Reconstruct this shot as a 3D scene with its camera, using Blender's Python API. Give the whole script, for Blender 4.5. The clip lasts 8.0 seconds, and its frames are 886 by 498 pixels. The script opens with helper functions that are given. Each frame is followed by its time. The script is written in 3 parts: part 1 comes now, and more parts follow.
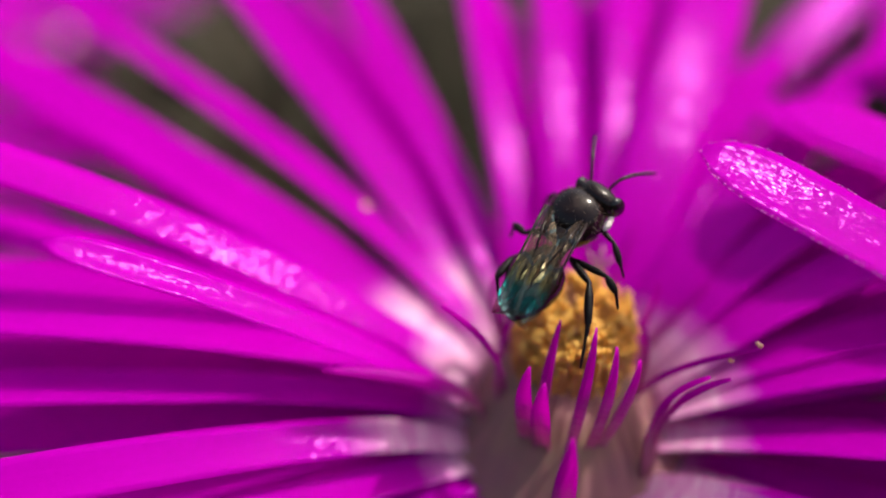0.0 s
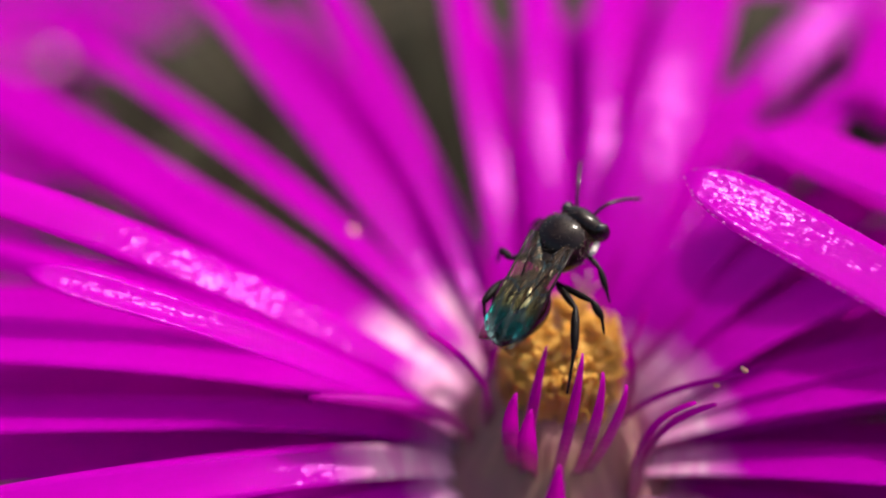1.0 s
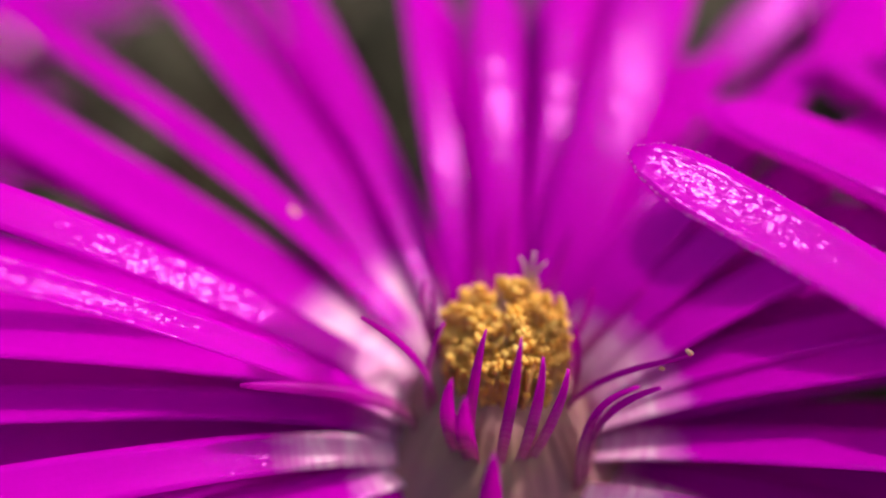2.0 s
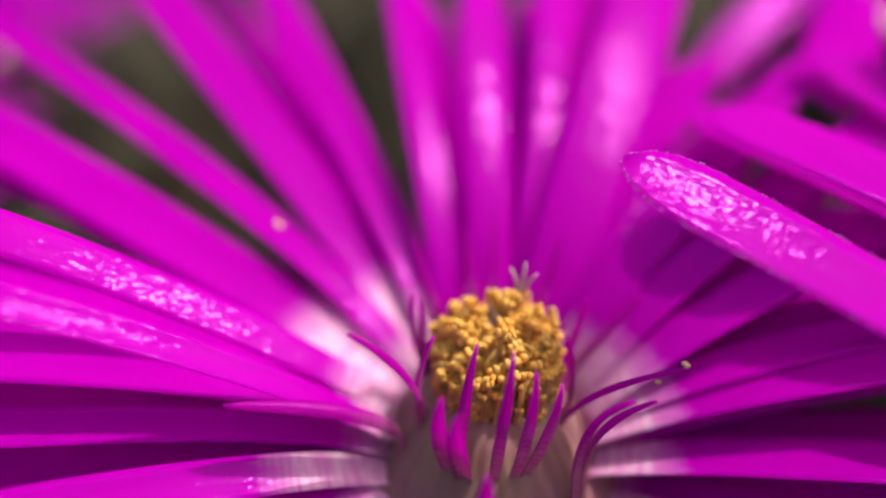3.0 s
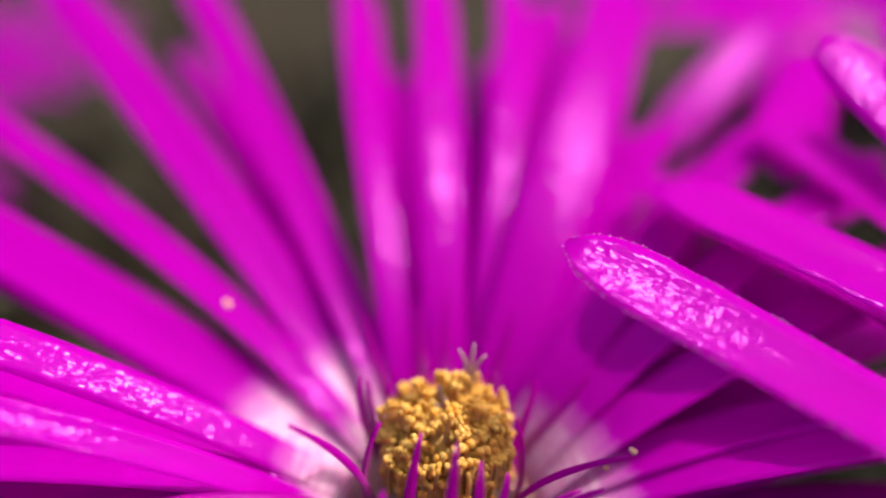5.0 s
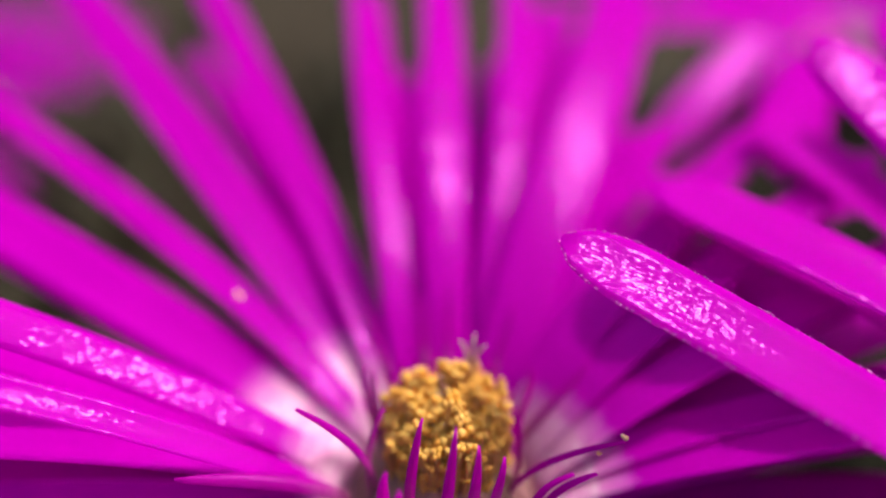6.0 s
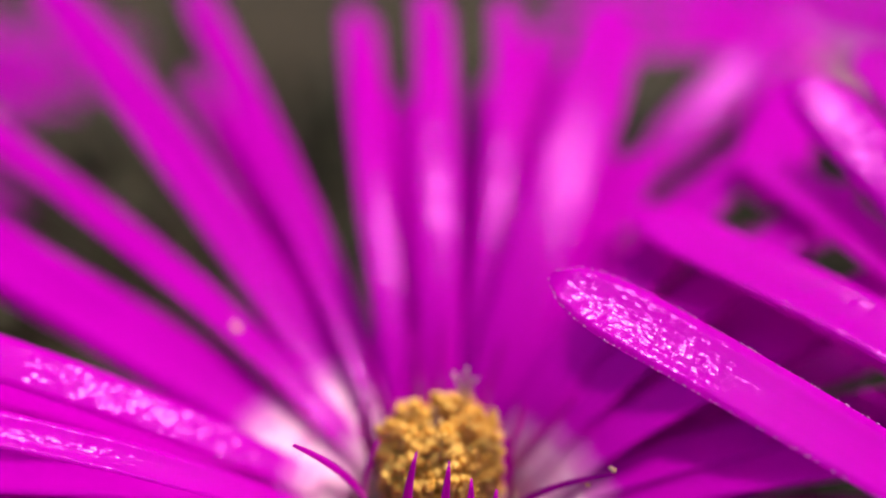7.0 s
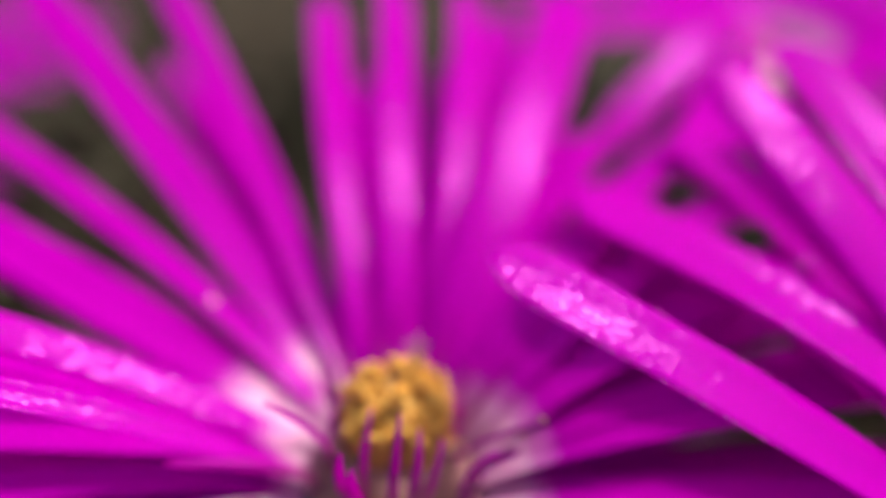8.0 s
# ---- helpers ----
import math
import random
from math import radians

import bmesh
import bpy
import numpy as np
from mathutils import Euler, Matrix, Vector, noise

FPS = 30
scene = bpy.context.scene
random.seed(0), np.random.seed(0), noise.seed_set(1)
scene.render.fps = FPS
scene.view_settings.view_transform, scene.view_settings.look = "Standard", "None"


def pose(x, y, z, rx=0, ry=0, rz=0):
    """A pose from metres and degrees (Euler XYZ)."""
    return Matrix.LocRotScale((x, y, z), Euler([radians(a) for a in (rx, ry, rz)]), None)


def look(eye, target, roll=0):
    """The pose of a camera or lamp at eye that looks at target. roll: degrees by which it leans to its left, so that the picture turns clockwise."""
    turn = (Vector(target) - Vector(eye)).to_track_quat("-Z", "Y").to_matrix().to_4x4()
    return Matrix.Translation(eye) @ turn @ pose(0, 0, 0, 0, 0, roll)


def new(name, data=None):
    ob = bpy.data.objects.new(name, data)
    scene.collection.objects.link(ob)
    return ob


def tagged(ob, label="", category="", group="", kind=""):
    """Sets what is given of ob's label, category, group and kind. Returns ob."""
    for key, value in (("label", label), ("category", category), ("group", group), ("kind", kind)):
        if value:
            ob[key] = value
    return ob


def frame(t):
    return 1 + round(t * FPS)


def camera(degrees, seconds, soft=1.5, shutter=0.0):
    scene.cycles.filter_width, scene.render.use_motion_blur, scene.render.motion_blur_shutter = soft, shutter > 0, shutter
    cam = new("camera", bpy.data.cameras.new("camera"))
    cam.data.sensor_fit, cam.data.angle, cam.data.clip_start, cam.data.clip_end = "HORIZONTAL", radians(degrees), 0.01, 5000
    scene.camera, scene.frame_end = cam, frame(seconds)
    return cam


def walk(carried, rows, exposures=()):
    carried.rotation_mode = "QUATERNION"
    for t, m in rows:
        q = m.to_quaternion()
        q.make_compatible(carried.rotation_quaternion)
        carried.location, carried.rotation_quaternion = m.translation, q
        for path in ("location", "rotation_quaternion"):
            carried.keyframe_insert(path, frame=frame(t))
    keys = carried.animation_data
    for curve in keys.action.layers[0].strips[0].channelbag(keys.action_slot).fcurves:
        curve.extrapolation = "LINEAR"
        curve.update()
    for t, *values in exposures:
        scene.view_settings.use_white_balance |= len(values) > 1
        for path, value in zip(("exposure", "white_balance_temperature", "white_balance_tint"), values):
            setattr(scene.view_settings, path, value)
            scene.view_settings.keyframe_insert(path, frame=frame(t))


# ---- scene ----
MM = 0.001
BASE = 55.0                      # height of the flower's base over the soil, in mm

cam = camera(63.0, 8.0, soft=2.0, shutter=0.5)
cam.data.dof.use_dof = True
cam.data.dof.focus_distance = 24.6 * MM
cam.data.dof.aperture_fstop = 11.5
PATH = [
    (0, -4.078, -20.698, 23.878, 50.34, 0.47, 1.93),
    (0.5, -4.106, -20.762, 23.932, 51.37, 0.63, 1.93),
    (1, -3.965, -20.586, 24.161, 51.75, 0.05, 1.23),
    (1.5, -3.024, -20.163, 23.837, 50.91, -0.53, 0.04),
    (1.7, -2.413, -20.038, 23.618, 50.16, -0.02, 0.43),
    (2.8, -1.991, -18.900, 23.416, 50.20, -0.63, -1.07),
    (3, -2.185, -19.037, 23.213, 50.73, -0.22, -0.99),
    (3.5, -2.600, -19.500, 23.000, 50.00, -0.00, -0.00),
    (4, -2.079, -19.390, 23.330, 50.54, -0.02, -0.31),
    (4.5, -1.430, -18.814, 23.805, 52.24, -0.59, -1.64),
    (5, -0.790, -18.038, 24.295, 53.98, -0.56, -2.26),
    (5.2, -0.498, -18.019, 24.519, 53.97, -0.60, -1.91),
    (6.3, -0.609, -19.289, 25.166, 53.76, -0.34, -1.44),
    (6.5, -0.915, -19.182, 25.526, 53.74, -0.79, -2.18),
    (7, -0.592, -18.994, 26.274, 54.23, -0.62, -2.08),
    (7.5, -0.211, -19.510, 26.847, 53.19, -0.30, -2.53),
    (8, 0.693, -21.624, 28.634, 51.94, -0.76, -3.45),
]
walk(cam, [(t, pose(x * MM, y * MM, (z + BASE) * MM, rx, ry, rz)) for t, x, y, z, rx, ry, rz in PATH])

# ---- light ----
SUN = Vector((0.48, 0.30, 0.82)).normalized()
world = bpy.data.worlds.new("sky")
scene.world = world
world.use_nodes = True
sky = world.node_tree.nodes.new("ShaderNodeTexSky")
sky.sky_type, sky.sun_disc = "NISHITA", False
sky.dust_density, sky.ozone_density = 6.0, 0.5
sky.sun_elevation, sky.sun_rotation = math.asin(SUN.z), math.atan2(SUN.x, SUN.y)
back = world.node_tree.nodes["Background"]
back.inputs["Strength"].default_value = 0.15
world.node_tree.links.new(sky.outputs[0], back.inputs["Color"])
sun = new("sun", bpy.data.lights.new("sun", "SUN"))
sun.data.energy, sun.data.angle, sun.data.color = 3.65, radians(0.6), (1.0, 0.93, 0.84)
sun.matrix_world = look(SUN * 2, (0, 0, 0))
scene.view_settings.exposure = 0.56


# ---- materials ----
class Nodes:
    """A short hand for building node materials."""

    def __init__(self, name):
        self.mat = bpy.data.materials.new(name)
        self.mat.use_nodes = True
        self.tree = self.mat.node_tree
        self.bsdf = self.tree.nodes["Principled BSDF"]
        self.out = self.tree.nodes["Material Output"]

    def add(self, kind, links=(), **values):
        n = self.tree.nodes.new(kind)
        for k, v in values.items():
            if k in n.inputs:
                n.inputs[k].default_value = v
            else:
                setattr(n, k, v)
        for key, source in links:
            self.tree.links.new(source, n.inputs[key])
        return n

    def ramp(self, source, stops):
        n = self.tree.nodes.new("ShaderNodeValToRGB")
        while len(n.color_ramp.elements) < len(stops):
            n.color_ramp.elements.new(0.5)
        for e, (p, c) in zip(n.color_ramp.elements, stops):
            e.position, e.color = p, (*c, 1)
        self.tree.links.new(source, n.inputs[0])
        return n.outputs[0]

    def mix(self, fac, a, b, mode="MIX"):
        n = self.tree.nodes.new("ShaderNodeMix")
        n.data_type, n.blend_type = "RGBA", mode
        for key, v in ((0, fac), (6, a), (7, b)):
            if isinstance(v, (int, float)):
                n.inputs[key].default_value = v
            elif isinstance(v, tuple):
                n.inputs[key].default_value = (*v, 1)
            else:
                self.tree.links.new(v, n.inputs[key])
        return n.outputs[2]

    def maths(self, op, a, b=0.0, c=0.0, clamp=False):
        n = self.tree.nodes.new("ShaderNodeMath")
        n.operation, n.use_clamp = op, clamp
        for k, v in enumerate((a, b, c)):
            if isinstance(v, (int, float)):
                n.inputs[k].default_value = v
            else:
                self.tree.links.new(v, n.inputs[k])
        return n.outputs[0]

    def set(self, **values):
        for k, v in values.items():
            key = k.replace("_", " ")
            if isinstance(v, (int, float, tuple)):
                self.bsdf.inputs[key].default_value = (*v, 1) if isinstance(v, tuple) else v
            else:
                self.tree.links.new(v, self.bsdf.inputs[key])

    def bump(self, height, strength, distance, normal=None):
        n = self.add("ShaderNodeBump", [("Height", height)], Strength=strength, Distance=distance)
        if normal is not None:
            self.tree.links.new(normal, n.inputs["Normal"])
        return n.outputs[0]


def scaled(n, source, x, y, z):
    return n.add("ShaderNodeMapping", [("Vector", source)], Scale=(x, y, z)).outputs[0]


def petal_material(name, deep, pale, white, fade, gloss, through_light=(0.88, 0.0003, 0.76)):
    """Satin petal: pale foot, streaked magenta blade, cells that glitter. UV holds millimetres across and along."""
    n = Nodes(name)
    uv = n.add("ShaderNodeUVMap", uv_map="mm").outputs[0]
    along = n.add("ShaderNodeSeparateXYZ", [("Vector", uv)]).outputs[1]
    rnd = n.add("ShaderNodeObjectInfo").outputs["Random"]
    streak = n.add("ShaderNodeTexNoise", [("Vector", scaled(n, uv, 5.0, 0.35, 1)), ("W", rnd)], Scale=1.0, Detail=4.0, noise_dimensions="4D").outputs["Fac"]
    blotch = n.add("ShaderNodeTexNoise", [("Vector", scaled(n, uv, 0.6, 0.18, 1)), ("W", rnd)], Scale=1.0, Detail=2.0, noise_dimensions="4D").outputs["Fac"]
    blade = n.mix(streak, deep, pale)
    blade = n.mix(n.maths("MULTIPLY", blotch, 0.45), blade, tuple(c * 0.72 for c in deep))
    blade = n.mix(n.maths("MULTIPLY", rnd, 0.25), blade, tuple(c * 0.75 for c in deep))
    wander = n.maths("MULTIPLY_ADD", streak, 2.4, -1.2)
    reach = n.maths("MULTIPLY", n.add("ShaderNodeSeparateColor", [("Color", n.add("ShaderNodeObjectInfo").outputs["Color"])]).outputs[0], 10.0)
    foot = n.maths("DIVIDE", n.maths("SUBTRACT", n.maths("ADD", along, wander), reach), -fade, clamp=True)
    bands = n.add("ShaderNodeTexNoise", [("Vector", scaled(n, uv, 0.8, 6.0, 1)), ("W", rnd)], Scale=1.0, Detail=3.0, noise_dimensions="4D").outputs["Fac"]
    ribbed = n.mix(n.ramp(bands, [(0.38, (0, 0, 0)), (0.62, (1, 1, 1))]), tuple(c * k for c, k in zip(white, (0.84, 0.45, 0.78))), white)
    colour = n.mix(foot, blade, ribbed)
    cells = n.add("ShaderNodeTexVoronoi", [("Vector", scaled(n, uv, 1, 0.62, 1))], Scale=6.5).outputs["Distance"]
    ribs = n.add("ShaderNodeTexNoise", [("Vector", scaled(n, uv, 1.2, 7.0, 1))], Scale=1.0, Detail=3.0).outputs["Fac"]
    veins = n.add("ShaderNodeTexNoise", [("Vector", scaled(n, uv, 6.0, 0.12, 1))], Scale=1.0, Detail=2.0).outputs["Fac"]
    normal = n.bump(veins, 0.18, 0.00006)
    normal = n.bump(n.maths("MULTIPLY", ribs, n.maths("ADD", foot, 0.25)), 0.6, 0.00005, normal)
    normal = n.bump(cells, 0.25, 0.00004, normal)
    facet = n.add("ShaderNodeTexVoronoi", [("Vector", scaled(n, uv, 1, 0.62, 1))], Scale=6.5).outputs["Color"]
    tilt = n.add("ShaderNodeVectorMath", [(0, facet)], operation="MULTIPLY_ADD")
    tilt.inputs[1].default_value, tilt.inputs[2].default_value = (0.15,) * 3, (-0.075,) * 3
    normal = n.add("ShaderNodeVectorMath", [(0, normal), (1, tilt.outputs[0])], operation="ADD").outputs[0]
    normal = n.add("ShaderNodeVectorMath", [(0, normal)], operation="NORMALIZE").outputs[0]
    n.set(Base_Color=colour, Roughness=0.6, Specular_IOR_Level=0.0, Normal=normal)
    seen_through = n.mix(n.maths("SUBTRACT", 0.6, n.maths("MULTIPLY", foot, 0.35)), colour, through_light)
    thin = n.add("ShaderNodeBsdfTranslucent", [("Color", seen_through)])
    both = n.add("ShaderNodeMixShader", [(0, n.maths("MULTIPLY_ADD", foot, -0.2, 0.66)), (1, n.bsdf.outputs[0]), (2, thin.outputs[0])])
    shine = n.add("ShaderNodeBsdfGlossy", [("Color", n.mix(foot, (1.0, 0.28, 1.0), (1.0, 0.6, 1.0))), ("Normal", normal)], Roughness=gloss, distribution="BECKMANN")
    waxy = n.add("ShaderNodeMixShader", [(1, both.outputs[0]), (2, shine.outputs[0])], Fac=0.0075)
    n.tree.links.new(waxy.outputs[0], n.out.inputs[0])
    return n.mat


def plain_material(name, a, b, scale, rough, bump=0.3, depth=0.0001, spec=0.5, thin=0.0, sheen=0.0):
    """A surface of two colours mottled at two scales, with fine relief."""
    n = Nodes(name)
    where = n.add("ShaderNodeTexCoord").outputs["Object"]
    rnd = n.add("ShaderNodeObjectInfo").outputs["Random"]
    big = n.add("ShaderNodeTexNoise", [("Vector", where), ("W", rnd)], Scale=scale, Detail=5.0, noise_dimensions="4D").outputs["Fac"]
    fine = n.add("ShaderNodeTexNoise", [("Vector", where)], Scale=scale * 7, Detail=3.0).outputs["Fac"]
    colour = n.mix(n.ramp(big, [(0.35, (0, 0, 0)), (0.65, (1, 1, 1))]), a, b)
    colour = n.mix(n.maths("MULTIPLY", rnd, 0.35), colour, tuple(c * 0.7 for c in a))
    normal = n.bump(fine, bump, depth)
    n.set(Base_Color=colour, Roughness=rough, Specular_IOR_Level=spec, Normal=normal)
    if sheen:
        n.set(Sheen_Weight=sheen)
    if thin:
        t = n.add("ShaderNodeBsdfTranslucent", [("Color", colour)])
        both = n.add("ShaderNodeMixShader", [(1, n.bsdf.outputs[0]), (2, t.outputs[0])], Fac=thin)
        n.tree.links.new(both.outputs[0], n.out.inputs[0])
    return n.mat


PETAL = petal_material("petal_satin", (0.54, 0.0003, 0.52), (0.70, 0.0006, 0.67), (0.84, 0.58, 0.72), 1.8, 0.155)
STAMINODE = petal_material("staminode_satin", (0.38, 0.001, 0.33), (0.56, 0.008, 0.48), (0.50, 0.24, 0.30), 2.6, 0.38)
FILAMENT = plain_material("filament_cream", (0.78, 0.50, 0.16), (0.70, 0.40, 0.14), 900, 0.5, thin=0.5)
ANTHER = plain_material("anther_yellow", (0.86, 0.49, 0.09), (0.95, 0.70, 0.23), 1500, 0.8, 0.5, 0.00004, spec=0.1, thin=0.5)
STYLE = plain_material("style_mauve", (0.62, 0.36, 0.42), (0.66, 0.46, 0.40), 900, 0.5, thin=0.4)
CELL = plain_material("clear_cell", (0.80, 0.10, 0.72), (0.88, 0.30, 0.80), 4000, 0.12, 0.1, 0.00001, spec=0.9, thin=0.5)
POLLEN = plain_material("pollen_orange", (0.80, 0.36, 0.20), (0.86, 0.50, 0.32), 3000, 0.8, 0.7, 0.00005)
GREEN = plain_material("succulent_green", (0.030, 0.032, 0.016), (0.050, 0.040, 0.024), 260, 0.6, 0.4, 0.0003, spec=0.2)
FLOOR = plain_material("flower_floor", (0.58, 0.46, 0.30), (0.64, 0.50, 0.38), 700, 0.6)
CUP = plain_material("floral_cup", (0.38, 0.17, 0.20), (0.43, 0.28, 0.19), 400, 0.7, spec=0.2, thin=0.45)
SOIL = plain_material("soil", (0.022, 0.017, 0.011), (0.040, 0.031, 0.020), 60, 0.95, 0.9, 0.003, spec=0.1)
CHITIN = plain_material("bee_chitin", (0.006, 0.003, 0.003), (0.014, 0.007, 0.006), 1200, 0.15, 0.2, 0.00002, spec=0.22)
BELLY = plain_material("bee_abdomen", (0.008, 0.003, 0.002), (0.016, 0.006, 0.004), 900, 0.13, 0.15, 0.00002, spec=0.5)
LEG = plain_material("bee_leg", (0.003, 0.002, 0.002), (0.007, 0.005, 0.005), 2500, 0.35, 0.6, 0.00004, spec=0.12)
HAIR = plain_material("bee_hair", (0.10, 0.07, 0.05), (0.22, 0.17, 0.13), 900, 0.5)
EYE = plain_material("bee_eye", (0.004, 0.003, 0.003), (0.008, 0.006, 0.006), 3000, 0.15, 0.2, 0.00001)
PALE = plain_material("bee_pale_mark", (0.75, 0.70, 0.62), (0.62, 0.55, 0.48), 2000, 0.5)


def wing_material():
    """Clear membrane with dark veins, a thin-film sheen and painted reflection streaks."""
    n = Nodes("wing_membrane")
    uv = n.add("ShaderNodeUVMap", uv_map="mm").outputs[0]
    cells = n.add("ShaderNodeTexVoronoi", [("Vector", scaled(n, uv, 1.6, 0.8, 1))], Scale=1.0, feature="DISTANCE_TO_EDGE").outputs["Distance"]
    vein = n.maths("LESS_THAN", cells, 0.05)
    along = n.add("ShaderNodeSeparateXYZ", [("Vector", uv)]).outputs[1]
    ripple = n.add("ShaderNodeTexNoise", [("Vector", scaled(n, uv, 2.2, 0.4, 1))], Scale=1.5, Detail=3.0).outputs["Fac"]
    normal = n.bump(ripple, 1.0, 0.0003)
    # gold and teal reflections painted as base colour along the wing
    sheen_tint = n.ramp(n.maths("DIVIDE", along, 5.0), [(0.0, (0.75, 0.55, 0.42)), (0.35, (0.90, 0.72, 0.48)), (0.58, (0.80, 0.74, 0.30)), (0.66, (0.05, 0.62, 0.58)), (0.80, (0.04, 0.50, 0.52)), (0.88, (0.10, 0.06, 0.05))])
    # mask of the streaks in which the painted reflections show
    glint_streaks = n.ramp(ripple, [(0.59, (0, 0, 0)), (0.64, (1, 1, 1))])
    n.set(Base_Color=n.mix(vein, sheen_tint, (0.012, 0.007, 0.005)), Roughness=0.42, Metallic=n.maths("SUBTRACT", 0.9, vein, clamp=True), Normal=normal, Specular_IOR_Level=0.8)
    n.bsdf.inputs["Thin Film Thickness"].default_value = 330.0
    n.bsdf.inputs["Thin Film IOR"].default_value = 1.56
    clear = n.add("ShaderNodeBsdfTransparent", Color=(0.58, 0.46, 0.44, 1))
    fac = n.maths("ADD", n.maths("MULTIPLY_ADD", glint_streaks, 0.62, 0.06), n.maths("MULTIPLY", vein, 0.6), clamp=True)
    both = n.add("ShaderNodeMixShader", [(0, fac), (1, clear.outputs[0]), (2, n.bsdf.outputs[0])])
    n.tree.links.new(both.outputs[0], n.out.inputs[0])
    return n.mat


WING = wing_material()


# ---- mesh helpers ----
def part(name, bm, material, parent, label=""):
    """Links a bmesh as one mesh object under its thing."""
    mesh = bpy.data.meshes.new(name)
    bm.to_mesh(mesh)
    bm.free()
    for p in mesh.polygons:
        p.use_smooth = True
    mesh.materials.append(material)
    ob = new(name, mesh)
    ob.parent = parent
    return tagged(ob, label)


def strip(points, sides, normals, widths, cups, thick, nx=7):
    """A thick bent blade along points. The cross-section is a shallow channel. UV: millimetres across and along."""
    bm = bmesh.new()
    uv = bm.loops.layers.uv.new("mm")
    tops, bots, place = [], [], {}
    run = 0.0
    for i, (p, s, nrm, w, cup) in enumerate(zip(points, sides, normals, widths, cups)):
        if i:
            run += (p - points[i - 1]).length
        top, bot = [], []
        for k in range(nx):
            x = 2 * k / (nx - 1) - 1
            q = p + s * (x * w / 2) + nrm * (cup * w * (x * x - 0.4))
            edge = 1 - 0.75 * x * x
            a, b = bm.verts.new(q), bm.verts.new(q - nrm * thick * edge)
            place[a] = place[b] = (x * w / 2, run)
            top.append(a), bot.append(b)
        tops.append(top), bots.append(bot)
    for i in range(len(points) - 1):
        for k in range(nx - 1):
            bm.faces.new((tops[i][k], tops[i][k + 1], tops[i + 1][k + 1], tops[i + 1][k]))
            bm.faces.new((bots[i][k + 1], bots[i][k], bots[i + 1][k], bots[i + 1][k + 1]))
        bm.faces.new((tops[i + 1][0], bots[i + 1][0], bots[i][0], tops[i][0]))
        bm.faces.new((tops[i][-1], bots[i][-1], bots[i + 1][-1], tops[i + 1][-1]))
    for i in (0, -1):
        for k in range(nx - 1):
            bm.faces.new((tops[i][k], bots[i][k], bots[i][k + 1], tops[i][k + 1]))
    bmesh.ops.recalc_face_normals(bm, faces=bm.faces)
    for f in bm.faces:
        for loop in f.loops:
            loop[uv].uv = place[loop.vert]
    bm.transform(Matrix.Scale(MM, 4))
    return bm


def tube(points, radii, sides=8, scale=MM):
    """A closed tapered tube along points."""
    bm = bmesh.new()
    rings = []
    ref = Vector((0.31, 0.17, 0.93))
    for i, (p, r) in enumerate(zip(points, radii)):
        t = (points[min(i + 1, len(points) - 1)] - points[max(i - 1, 0)]).normalized()
        u = t.cross(ref).normalized()
        v = t.cross(u)
        rings.append([bm.verts.new(p + (u * math.cos(a) + v * math.sin(a)) * r) for a in (2 * math.pi * k / sides for k in range(sides))])
    for a, b in zip(rings, rings[1:]):
        for k in range(sides):
            bm.faces.new((a[k], a[(k + 1) % sides], b[(k + 1) % sides], b[k]))
    bm.faces.new(rings[0][::-1])
    bm.faces.new(rings[-1])
    bmesh.ops.recalc_face_normals(bm, faces=bm.faces)
    bm.transform(Matrix.Scale(scale, 4))
    return bm


def egg(radii, at=(0, 0, 0), turn=(0, 0, 0), u=20, v=14, taper=0.0, rough=0.0, seed=0):
    """An ellipsoid, tapered along x and slightly uneven, in millimetres."""
    bm = bmesh.new()
    bmesh.ops.create_uvsphere(bm, u_segments=u, v_segments=v, radius=1.0)
    for w in bm.verts:
        x, y, z = w.co
        k = 1 + taper * x
        bump = 1 + rough * noise.noise(w.co * 2.3 + Vector((seed, seed * 0.7, 0)))
        w.co = Vector((x * radii[0], y * radii[1] * k, z * radii[2] * k)) * bump
    bm.transform(pose(*at, *turn))
    bm.transform(Matrix.Scale(MM, 4))
    return bm


def bezier(a, b, c, d, n):
    out = []
    for i in range(n):
        t = i / (n - 1)
        out.append(a * (1 - t) ** 3 + b * 3 * t * (1 - t) ** 2 + c * 3 * t * t * (1 - t) + d * t ** 3)
    return out


